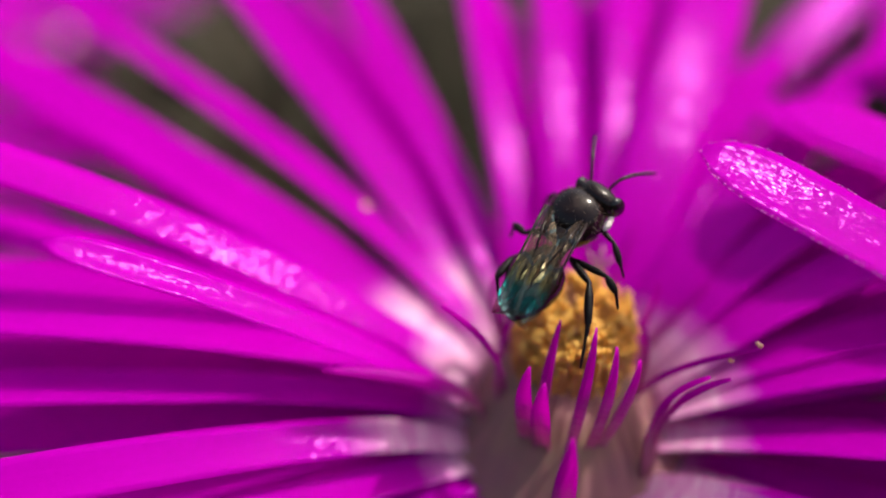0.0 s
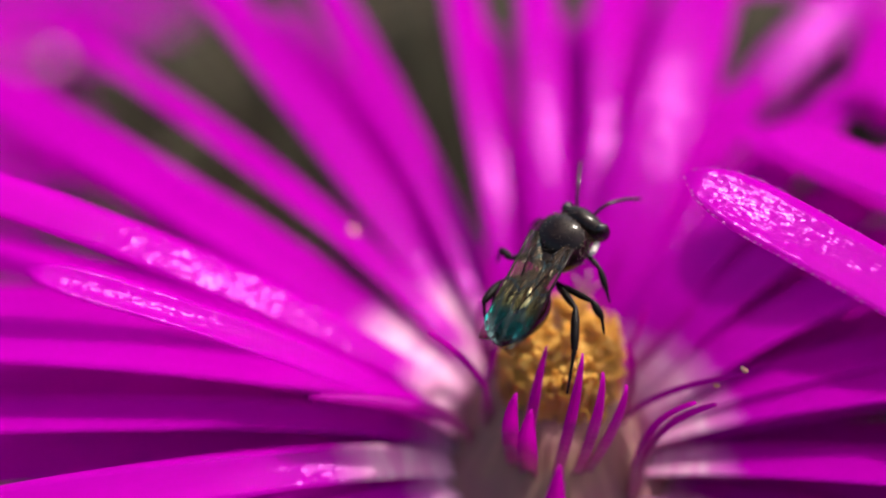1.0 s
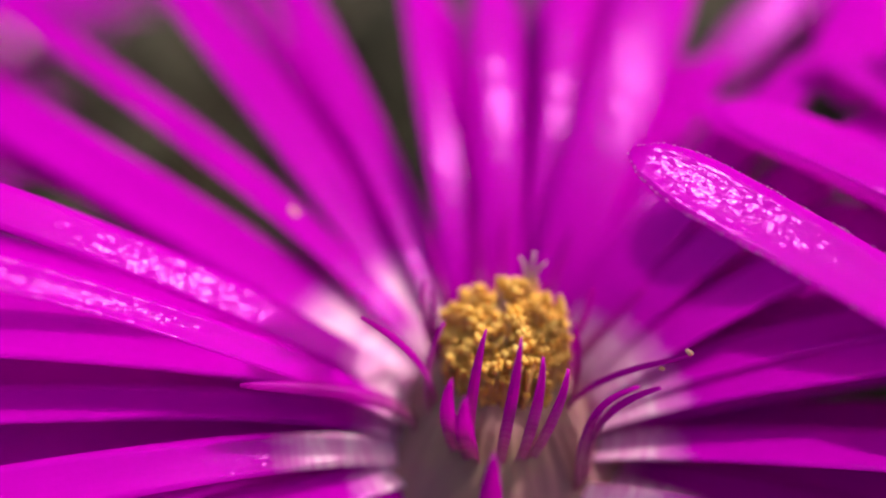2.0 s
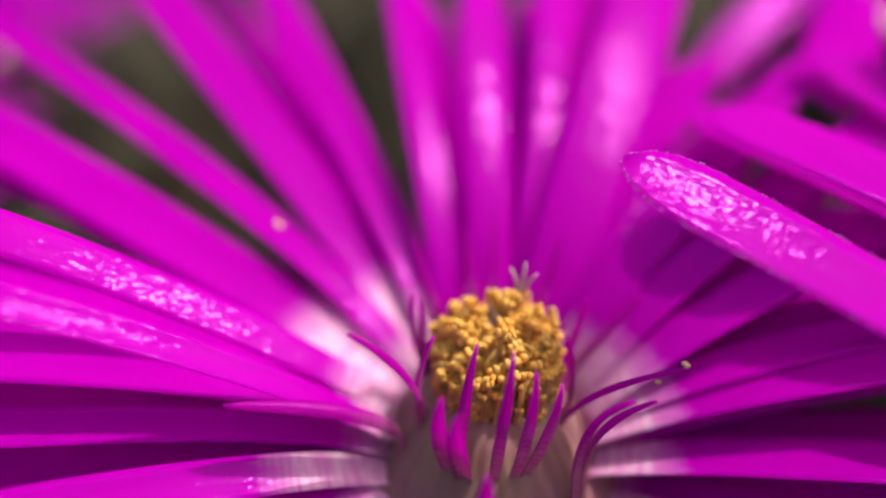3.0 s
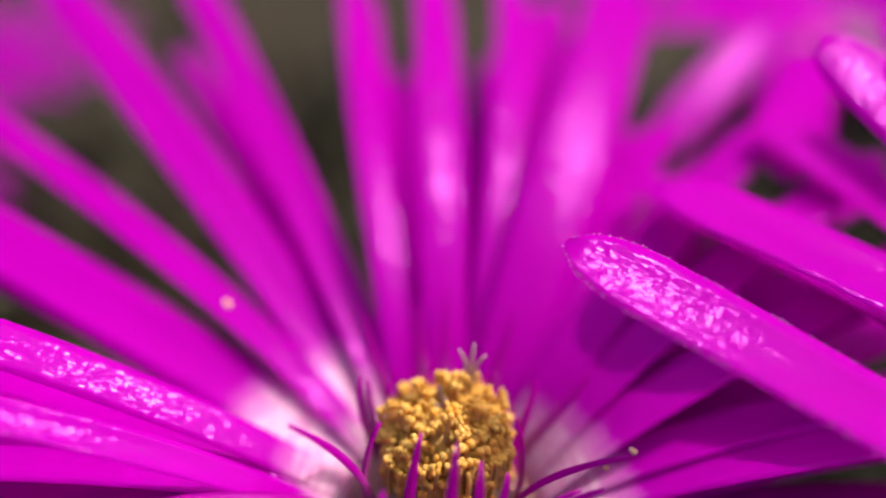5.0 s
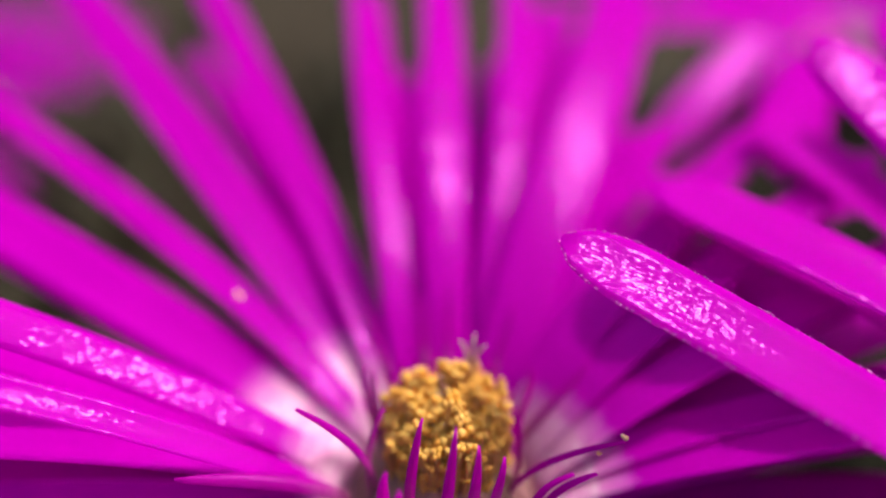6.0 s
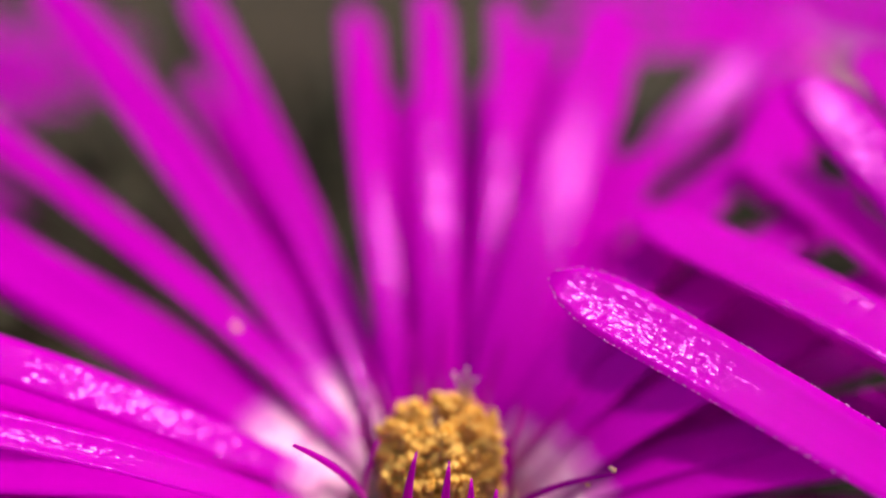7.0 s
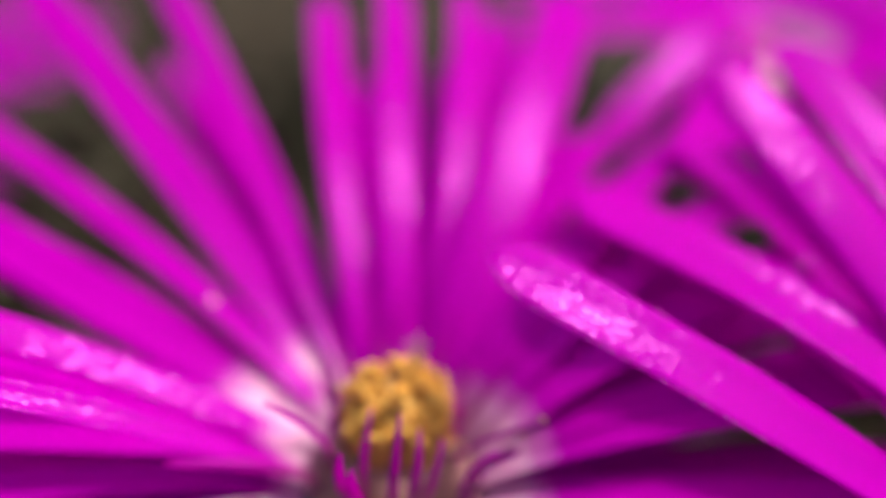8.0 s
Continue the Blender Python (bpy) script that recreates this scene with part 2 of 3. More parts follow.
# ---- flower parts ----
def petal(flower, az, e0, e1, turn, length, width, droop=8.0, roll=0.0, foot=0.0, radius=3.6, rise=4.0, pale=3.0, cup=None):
    """One petal from the rim at azimuth az: it leaves at e0 degrees, flattens to e1, sags by droop, and heads turn degrees off the radius."""
    n, ds = 34, length / 33
    p = Vector((radius * math.cos(radians(az)), radius * math.sin(radians(az)) , foot))
    pts, sides, nrms, ws, cups = [], [], [], [], []
    for i in range(n):
        s = i * ds
        f = s / length
        e = radians(e1 + (e0 - e1) * math.exp(-s / rise) - droop * f * f)
        a = radians(az + turn * min(1.0, 0.55 + 0.45 * f))
        t = Vector((math.cos(e) * math.cos(a), math.cos(e) * math.sin(a), math.sin(e)))
        side = Vector((-math.sin(a), math.cos(a), 0))
        nrm = t.cross(side)
        q = Matrix.Rotation(radians(roll * (0.3 + 0.7 * f)), 3, t)
        pts.append(p.copy()), sides.append(q @ side), nrms.append(q @ nrm)
        g = max(0.0, (f - 0.86) / 0.14)
        ws.append(1.18 * width * (0.60 + 0.40 * math.sin(min(1.0, f / 0.55) * math.pi / 2)) * math.sqrt(max(0.02, 1 - g ** 2.2)))
        cups.append(0.07 - 0.04 * f if cup is None else cup)
        p = p + t * ds
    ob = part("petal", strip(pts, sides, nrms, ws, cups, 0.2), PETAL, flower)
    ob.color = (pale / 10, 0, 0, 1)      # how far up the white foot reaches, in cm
    return ob


def staminode(flower, az, tip, radius=3.0, lean=0.35, width=0.34, foot=0.0, pale=3.8, slim=0.0, up=0.4):
    """A thin pointed blade from the ring to its tip."""
    a = Vector((radius * math.cos(radians(az)), radius * math.sin(radians(az)) , foot))
    d = Vector(tip)
    out = Vector((math.cos(radians(az)), math.sin(radians(az)), 0))
    h = (d - a).length
    b = a + Vector((0, 0, h * up)) + out * (lean * h * 0.3)
    c = d - (d - b).normalized() * h * 0.25 + out * (lean * h * 0.25)
    pts = bezier(a, b, c, d, 16)
    sides, nrms, ws = [], [], []
    for i, p in enumerate(pts):
        t = (pts[min(i + 1, 15)] - pts[max(i - 1, 0)]).normalized()
        side = t.cross(out).normalized()
        sides.append(side), nrms.append(side.cross(t))
        f = i / 15
        neck = 1 - slim * min(1, max(0, (f - 0.38) / 0.25))
        ws.append(neck * width * (0.75 + 0.25 * math.sin(f * math.pi)) * math.sqrt(max(0.03, 1 - max(0, (f - 0.55) / 0.45) ** 1.7)))
    ob = part("staminode", strip(pts, sides, nrms, ws, [0.22] * 16, 0.12, 5), STAMINODE, flower)
    ob.color = (pale / 10, 0, 0, 1)
    return ob


def stamen(flower, az, r0, top, tilt, size):
    """A cream filament with a bean-shaped anther."""
    a = Vector((r0 * math.cos(radians(az)), r0 * math.sin(radians(az)) , 0.2))
    d = Vector(top)
    pts = bezier(a, a + Vector((0, 0, d.z * 0.4)), d - Vector((0, 0, d.z * 0.3)), d, 8)
    fil = part("stamen", tube(pts, [0.09] * 8, 6), FILAMENT, flower)
    bm = bmesh.new()
    for dx, dy, k in ((0.22, 0.16, 0.8), (-0.2, 0.18, 0.7), (0.05, -0.2, 0.85), (-0.42, -0.1, 0.55)):
        lobe = egg((size * 0.42 * k, size * 0.3 * k, size * 0.3 * k), (size * dx, size * dy, 0.06 * math.sin(az + dx * 9)), u=9, v=6, rough=0.5, seed=az + dx)
        mesh = bpy.data.meshes.new("lobe")
        lobe.to_mesh(mesh)
        bm.from_mesh(mesh)
        lobe.free()
        bpy.data.meshes.remove(mesh)
    bm.transform(Matrix.Translation(d * MM) @ pose(0, 0, 0, 0, -90 + tilt, az))
    part("anther", bm, ANTHER, fil, "yellow pollen-dusted anther")


def flower_base(at, label, stem_foot=(0, 0), group="ice plant flowers"):
    """An empty flower: stem, calyx, sepals and floor."""
    flower = tagged(new("ice_plant_flower"), label, "flower", group)
    flower.location = Vector(at) * MM
    ground = -at[2]
    foot = Vector((stem_foot[0] - at[0], stem_foot[1] - at[1], ground - 1))
    part("stem", tube(bezier(foot, foot + Vector((0, 0, 20)), Vector((0, 0, -26)), Vector((0, 0, -8)), 14), [1.5] * 14, 10), GREEN, flower)
    prof = [(-10, 1.4), (-8, 2.4), (-5, 3.9), (-3.6, 3.6), (-2.6, 3.4), (-2.0, 2.8), (-1.6, 0.4)]
    part("calyx", tube([Vector((0, 0, z)) for z, _ in prof], [r for _, r in prof], 28), GREEN, flower, "swollen green calyx")
    part("receptacle", egg((3.3, 3.3, 1.2), (0, 0, -1.7), rough=0.05), FLOOR, flower, "pale greenish flower floor")
    for k in range(5):
        a = radians(72 * k + 20)
        d = Vector((math.cos(a), math.sin(a), 0))
        pts = bezier(d * 3.4 + Vector((0, 0, -4)), d * 6 + Vector((0, 0, -4)), d * 9 + Vector((0, 0, -3.4)), d * 12 + Vector((0, 0, -3.2)), 10)
        part("sepal", tube(pts, [1.2, 1.5, 1.5, 1.4, 1.3, 1.1, 0.9, 0.7, 0.5, 0.2], 10), GREEN, flower)
    return flower


# ---- ground ----
def ground_sheet():
    bm = bmesh.new()
    ring = [0, 0.03, 0.06, 0.1, 0.15, 0.22, 0.35, 0.6, 1.2, 4, 20, 120, 800]
    rows = []
    for r in ring:
        rows.append([bm.verts.new((r * math.cos(2 * math.pi * k / 48), r * math.sin(2 * math.pi * k / 48),
                    0.004 * noise.noise(Vector((r * 40 * math.cos(2 * math.pi * k / 48), r * 40 * math.sin(2 * math.pi * k / 48), 0))) if r < 1 else 0)) for k in range(48)] if r else [bm.verts.new((0, 0, 0))])
    for k in range(48):
        bm.faces.new((rows[0][0], rows[1][k], rows[1][(k + 1) % 48]))
    for a, b in zip(rows[1:], rows[2:]):
        for k in range(48):
            bm.faces.new((a[k], b[k], b[(k + 1) % 48], a[(k + 1) % 48]))
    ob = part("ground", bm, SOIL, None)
    return tagged(ob, "dark brown garden soil below the flowers", "ground", kind="structure")


ground_sheet()


def foliage():
    """Succulent finger leaves crowded over the soil."""
    rng = random.Random(5)
    verts, faces = [], []
    for _ in range(900):
        x, y = rng.uniform(-90, 110), rng.uniform(-40, 150)
        z0 = rng.uniform(-2, 14)
        d = Vector((rng.uniform(-1, 1), rng.uniform(-1, 1), rng.uniform(0.25, 1.2))).normalized()
        length, r = rng.uniform(9, 18), rng.uniform(1.2, 2.0)
        u = d.cross(Vector((0.2, 0.3, 0.9))).normalized()
        v = d.cross(u)
        base = len(verts)
        for f, k in ((0, 0.7), (0.3, 1.0), (0.7, 0.85), (0.92, 0.5), (1, 0.12)):
            c = Vector((x, y, z0)) + d * (length * f) + Vector((0, 0, 3.0 * f * f))
            for j in range(6):
                a = 2 * math.pi * j / 6
                verts.append((c + (u * math.cos(a) + v * math.sin(a)) * r * k) * MM)
        for i in range(4):
            for j in range(6):
                faces.append((base + i * 6 + j, base + i * 6 + (j + 1) % 6, base + i * 6 + 6 + (j + 1) % 6, base + i * 6 + 6 + j))
        faces.append([base + 24 + j for j in range(6)])
    mesh = bpy.data.meshes.new("succulent_leaves")
    mesh.from_pydata([tuple(w) for w in verts], [], faces)
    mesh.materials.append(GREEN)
    for p in mesh.polygons:
        p.use_smooth = True
    tagged(new("succulent_leaves", mesh), "dull green fleshy ice plant leaves crowding the soil", "foliage", kind="stuff")


foliage()

# ---- the main flower ----
main = flower_base((0, -1.5, BASE - 1), "open magenta ice plant flower with pale heart and yellow stamens", (2, 3))
#     azimuth, rise at foot, rise at end, turn, length, width
petal(main, 208.3, 17, 6.6, -6, 30, 1.8, droop=5, foot=-0.7, pale=3.0, rise=4.3, roll=-8)
petal(main, 198.1, 33.3, 8.5, 0.1, 30, 1.6, droop=14, foot=-0.5, pale=5.8, rise=4.6, roll=-32, cup=0.06)
petal(main, 185.6, 32.8, 3.8, -0.4, 32, 1.45, droop=5, foot=0.0, pale=2.6, rise=4.5)
petal(main, 178.2, 44, 6.3, 4, 32, 1.96, droop=5, foot=0.5, pale=3.0, rise=4.9)
petal(main, 183.1, 49, 35, 5.1, 17.3, 1.05, droop=8, foot=0.5, pale=2.5, rise=4.1, roll=-18, cup=0.1)
petal(main, 163.6, 45.7, 32, 16.6, 26, 1.52, droop=18, foot=0.5, pale=3.8, rise=2.3, roll=-16.5, cup=-0.03)
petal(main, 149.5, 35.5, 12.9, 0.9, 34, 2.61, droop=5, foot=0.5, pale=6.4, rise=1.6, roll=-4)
petal(main, 135.5, 38.2, 7.8, 5.2, 40, 1.65, droop=5, foot=0.5, pale=2.5, rise=5.2, roll=10)
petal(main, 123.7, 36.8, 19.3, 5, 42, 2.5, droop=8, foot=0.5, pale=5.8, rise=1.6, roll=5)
petal(main, 114.0, 42.6, 6.5, 3.7, 38, 1.8, droop=5, foot=-0.7, pale=2.0, rise=4.4)
petal(main, 113.9, 51, 15.1, 0.2, 41, 2.05, droop=7, foot=0.5, pale=4.0, rise=2.4, roll=6)
petal(main, 104.7, 53.7, 12.3, -11, 38, 2.3, droop=20, foot=0.5, pale=2.0, rise=7.3, roll=32, cup=-0.05)
petal(main, 85.6, 56.9, 14.1, 4.7, 38, 2.25, droop=22, foot=0.5, pale=2.0, rise=8.3, roll=31, cup=-0.06)
petal(main, 64.9, 47.1, 15.7, 22, 38, 2.08, droop=20, foot=0.5, pale=2.0, rise=7.1, roll=28, cup=-0.06)
petal(main, 63.7, 53.1, 11.1, 16.6, 34, 2.24, droop=5, foot=-0.3, pale=2.0, rise=6.2, roll=8)
petal(main, 57.9, 50.8, 17.9, 13.4, 37, 3.5, droop=22, foot=0.5, pale=2.0, rise=6.5, roll=29, cup=-0.05)
for az, e0, e1, turn, length, width, pale in ((53, 57, 6, 6, 24, 2.0, 2.4), (45, 52, 3, 4, 25, 1.7, 2.4), (38, 60, 9, 11, 25, 2.0, 3.4), (30, 50, 4, 5, 26, 1.6, 3.6), (24, 58, 11, 13, 25, 1.8, 4.0),
                                              (16, 47, 5, 6, 26, 1.7, 4.2), (10, 52, 12, 15, 25, 1.9, 4.4), (4, 40, 4, 6, 26, 1.7, 4.4), (357, 35, 9, 7, 26, 2.0, 4.4)):
    petal(main, az, e0, e1, turn, length, width, droop=8, foot=0.4, pale=pale, rise=5.4, roll=-4 - 0.6 * e1)
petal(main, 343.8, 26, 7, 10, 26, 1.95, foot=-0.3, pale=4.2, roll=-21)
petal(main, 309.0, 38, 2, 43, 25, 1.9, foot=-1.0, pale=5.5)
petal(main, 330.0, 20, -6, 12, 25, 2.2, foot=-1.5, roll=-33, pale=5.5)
petal(main, 216.2, 20, -15, -3, 22, 1.9, foot=-1.0, pale=0.5, roll=15)
for az in (232, 247, 262, 278, 294):
    petal(main, az, 12, -20, 0, 21, 2.0, foot=-1.0, pale=0.5)
# the lower whorl, seen in the gaps
petal(main, 171, 40, 7, 3, 30, 2.4, foot=-0.4, roll=-6)
petal(main, 143, 38, 2, 2, 30, 2.5, foot=-1.2, roll=-6)
petal(main, 157, 36, 0, 2, 30, 2.5, foot=-1.2, roll=-6)
petal(main, 173, 34, -1, 2, 30, 2.6, foot=-1.0, roll=-6)
petal(main, 182, 28, -3, 1, 30, 2.6, foot=-1.1, roll=-8)
petal(main, 191, 24, -4, 0, 30, 2.8, foot=-1.3, roll=-8)
petal(main, 201, 20, -6, -2, 29, 2.8, foot=-1.5, roll=-8)
petal(main, 213, 16, -8, -4, 28, 2.8, foot=-1.6)
petal(main, 166, 42, 9, -2, 28, 1.9, foot=-0.8, roll=36)
petal(main, 154, 44, 7, -5, 34, 2.3, foot=-0.8, roll=36)
petal(main, 161, 36, -1, -3, 30, 2.6, foot=-1.4, roll=24)
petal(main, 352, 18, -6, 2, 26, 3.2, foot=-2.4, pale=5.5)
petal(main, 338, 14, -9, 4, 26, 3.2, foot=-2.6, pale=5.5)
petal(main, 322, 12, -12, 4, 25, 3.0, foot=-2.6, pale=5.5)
petal(main, 14, 34, -3, 0, 28, 3.2, foot=-2.2)
petal(main, 93, 48, 5, 0, 34, 1.9, foot=-1.2, roll=-27)
petal(main, 81, 48, 7, 1, 34, 2.1, foot=-0.8, roll=-21)
petal(main, 72, 48, 6, 0, 34, 2.2, foot=-1.0, roll=-18)
petal(main, 62, 50, 8, 3, 25, 3.2, foot=-0.8, roll=-15)
petal(main, 48, 50, 7, 2, 26, 3.2, foot=-0.8, roll=-12)
petal(main, 41, 46, 3, 0, 26, 3.2, foot=-1.4, roll=-12)
petal(main, 30, 46, 3, 3, 21, 3.2, foot=-1.0, roll=-15)
petal(main, 21, 46, 3, 0, 27, 3.2, foot=-1.2, roll=-15)
petal(main, 8, 40, 2, 0, 26, 3.2, foot=-1.2, roll=-18)
petal(main, 0, 30, -2, 2, 26, 2.3, foot=-1.8, roll=-24)
petal(main, 343, 22, -6, 6, 25, 2.3, foot=-2.0, roll=-30)


# staminodes whose tips stand clear, placed about the flower's foot
def standing(x, y, z, width=0.36, az=None, radius=2.7, lean=0.35, up=0.4, foot=0.5, pale=4.6):
    y, z = y + 1.5, z + 1.0
    if az is None:
        az = math.degrees(math.atan2(y, x))
    staminode(main, az, (x, y, z), radius=radius, width=width, lean=lean, up=up, foot=foot, pale=pale)


standing(-0.71, -2.65, 5.75, az=245, radius=2.5, width=0.42)
standing(0.41, -3.37, 6.13, az=268, width=0.42)
standing(1.18, -3.58, 5.42, az=282, width=0.46)
standing(2.09, -3.58, 4.79, az=290, width=0.46)
standing(-1.91, -4.61, 5.43, width=0.72)
standing(-1.45, -5.29, 5.39, width=0.75)
standing(-0.61, -6.91, 4.71, width=0.8, lean=0.1, radius=5.3, foot=-1.4, pale=5.0)
standing(-4.90, -2.83, 6.46, width=0.42, lean=-0.25, foot=0.3, pale=4.4)
standing(4.30, -4.36, 4.80, width=0.55, az=316, lean=-0.3, radius=4.2, up=0.55, foot=0.0, pale=4.0)
standing(5.20, -4.00, 4.30, width=0.55, az=324, lean=-0.3, radius=4.2, up=0.5, foot=0.0, pale=4.0)
standing(-9.19, -3.58, 3.86, width=0.75, lean=-0.2, radius=3.4, foot=0.0, pale=4.0)
standing(-2.92, 3.68, 5.51)
standing(3.19, 4.00, 5.12)
standing(0.57, 5.82, 4.95)
standing(-0.79, 4.95, 4.69)
standing(3.54, 0.52, 4.85)
standing(5.85, 1.26, 4.18, width=0.5)
standing(-2.17, -1.07, 4.51, az=200, radius=2.6)
standing(-2.90, 0.65, 5.01)
standing(2.70, -1.20, 4.36, az=350, radius=2.5)
standing(6.20, -3.30, 5.10, width=0.3, lean=-0.3, foot=0.0, pale=4.0)
rng = random.Random(11)
for k in range(72):
    az = k * 360 / 72 + rng.uniform(-3, 3)
    front = 0.5 + 0.5 * math.cos(radians(az - 262))
    if not 20 < az < 142:
        continue
    foot_r = (2.8, 3.1)[k % 2] + rng.uniform(-0.12, 0.12)
    r = foot_r + rng.uniform(0.1, 0.7)
    h = rng.uniform(4.2, 6.0) * (1 - front) + rng.uniform(3.5, 4.6) * front
    staminode(main, az, (r * math.cos(radians(az)), r * math.sin(radians(az)), h), radius=foot_r, width=rng.uniform(0.45, 0.7), foot=-1.0, lean=0.05, pale=rng.uniform(3.4, 4.4), slim=0.62)


def floral_cup():
    """The pale flared base in which the feet of stamens, staminodes and petals are fused."""
    bm = bmesh.new()
    rows = []
    profile = [(6.2, -2.4), (5.4, -1.5), (4.7, -0.7), (4.1, 0.0), (3.6, 0.7), (3.2, 1.4), (2.85, 2.05), (2.45, 2.6), (2.0, 2.95), (1.3, 3.1), (0.5, 3.15)]
    for i, (rad, z) in enumerate(profile):
        f = i / (len(profile) - 1)
        row = []
        for k in range(120):
            a = 2 * math.pi * k / 120
            d = Vector((math.cos(a), math.sin(a), 0))
            fold = (0.06 * math.cos(a * 30) + 0.16 * noise.noise(d * 8 + Vector((0, 0, f)))) * min(1.0, 2.2 * f) * min(1.0, 3 * (1 - f))
            row.append(bm.verts.new((d * (rad + fold) + Vector((0, 0, z + 0.35 * noise.noise(d * rad * 1.3)))) * MM))
        rows.append(row)
    for a, b in zip(rows, rows[1:]):
        for k in range(120):
            bm.faces.new((a[k], a[(k + 1) % 120], b[(k + 1) % 120], b[k]))
    bm.faces.new(rows[-1])
    bmesh.ops.recalc_face_normals(bm, faces=bm.faces)
    part("floral_cup", bm, CUP, main, "pale cream fused base of the flower's heart")


floral_cup()
part("anther_bed", egg((2.15, 2.15, 1.5), (0.22, 0.95, 3.55), u=28, v=20, rough=0.25), ANTHER, main, "ochre heap of packed anthers")
for k in range(230):
    r = 2.45 * math.sqrt((k + 0.5) / 230)
    az = (k * 137.508) % 360
    x, y = r * math.cos(radians(az)) + 0.22, r * math.sin(radians(az)) + 1.0
    if abs(x - 0.1) < 0.32 and -0.6 < y < 1.9 and k % 4:      # the pale cleft between the two heaps
        continue
    stamen(main, az, r * 0.8, (x, y, 5.6 - 0.22 * r * r + 1.3 * noise.noise(Vector((x * 1.1, y * 1.1, 3))) + rng.uniform(-0.6, 0.4)), rng.uniform(-80, 80), rng.uniform(0.34, 0.66))
for k in range(130):
    az = 185 + k * 170 / 130 + rng.uniform(-3, 3)
    r = rng.uniform(1.9, 2.5)
    stamen(main, az, r * 0.9, (r * math.cos(radians(az)) + 0.25, r * math.sin(radians(az)) + 0.9, rng.uniform(2.2, 4.6)), rng.uniform(-40, 40), rng.uniform(0.3, 0.55))
for x, y, z in ((-0.73, -2.18, 2.72), (-0.52, -1.59, 3.43), (0.2, -2.31, 2.57), (0.92, -2.18, 2.72)):
    stamen(main, 270, 2.0, (x, y + 1.5, z + 1), rng.uniform(-20, 20), 0.8)
for k in range(16):
    x, y = 0.1 + rng.uniform(-0.45, 0.45), rng.uniform(-0.6, 2.0)
    pts = bezier(Vector((x * 0.7, y * 0.8, 0.3)), Vector((x * 0.8, y * 0.9, 2.2)), Vector((x, y, 3.6)), Vector((x + rng.uniform(-0.2, 0.2), y, rng.uniform(4.9, 5.7))), 8)
    part("style", tube(pts, [0.14, 0.14, 0.13, 0.13, 0.12, 0.11, 0.09, 0.05], 6), STYLE, main, "pale mauve style among the stamens")
for dx, dy, dz in ((-0.5, 0.2, 0.7), (0.5, -0.1, 0.6), (0.1, 0.4, 0.9)):
    pts = bezier(Vector((1.0, 2.3, 3)), Vector((1.1, 2.4, 5)), Vector((1.2, 2.5, 6.2)), Vector((1.22 + dx, 2.5 + dy, 6.4 + dz * 0.5)), 10)
    part("stigma_lobe", tube(pts, [0.12, 0.11, 0.10, 0.10, 0.09, 0.09, 0.08, 0.07, 0.06, 0.03], 7), STYLE, main, "pale forked stigma")

# ---- the neighbours ----
side = flower_base((27, -10, BASE + 1), "magenta ice plant flower crowding in from beside", (32, -4))
near_petal = petal(side, 163.0, 43.3, 18.7, -14.5, 23.9, 2.42, droop=6, foot=0.5, rise=4.6, roll=-12.6, cup=0.05)


def papillae(blade, seed, start):
    """Tiny clear cells that stand along a petal's edges and catch the sun."""
    r = random.Random(seed)
    bm = bmesh.new()
    co = [v.co.copy() for v in blade.data.vertices]
    corners = [Vector(c) for c in ((1, 0, 0), (0, 1, 0), (-1, 0, 0), (0, -1, 0), (0, 0, 1), (0, 0, -1))]
    for i in range(int(34 * start), 33):
        for k in (0, 6):
            a, b = co[(i * 7 + k) * 2], co[((i + 1) * 7 + k) * 2]
            for _ in range(6 if i > 28 else 4):
                size = r.uniform(0.025, 0.055) * MM
                c = a.lerp(b, r.random()) + Vector((r.uniform(-0.4, 0.4), r.uniform(-0.4, 0.4), r.uniform(-0.3, 0.6))) * size
                v = [bm.verts.new(c + q * size) for q in corners]
                for j in range(4):
                    bm.faces.new((v[j], v[(j + 1) % 4], v[4]))
                    bm.faces.new((v[(j + 1) % 4], v[j], v[5]))
    tagged(part("edge_fringe", bm, CELL, blade, "clear glinting cells along the edge"), kind="stuff")


papillae(near_petal, 3, 0.45)
petal(side, 116.4, 75.7, 25, -1.6, 24.5, 3.0, droop=6, foot=0.5, rise=3.5, roll=-10, cup=-0.04)
petal(side, 126.8, 75, 3, 12.7, 24, 3.0, droop=2, foot=0.5, rise=5.4)
petal(side, 121.0, 66, 2, 11, 26, 3.0, droop=4, foot=-0.6, rise=5.6)
petal(side, 107.0, 62, 6, 6, 26, 3.0, droop=4, foot=-0.5, rise=5.6)
petal(side, 90.9, 63.9, 12.9, 11.9, 27, 3.6, droop=0, foot=0.5, rise=6.6)
for az in range(-110, 76, 14):
    petal(side, az, 45, 10, 0, 24, 2.4, foot=0.0)
for az in (213, 224, 236):
    petal(side, az, 42, 18, 0, 24, 2.4, foot=0.0)
rear = flower_base((38, 45, BASE), "magenta ice plant flower farther back", (40, 47))
petal(rear, 219.7, 88, -18.8, 4.8, 31, 2.9, droop=4, foot=0.5, rise=6.7, roll=-24)
petal(rear, 223.9, 38, 10.5, 20.1, 36.5, 3.6, droop=14, foot=0.5, roll=-10, cup=-0.08)
for az in range(-100, 205, 15):
    petal(rear, az, 45, 8, 0, 25, 2.6, foot=0.3)


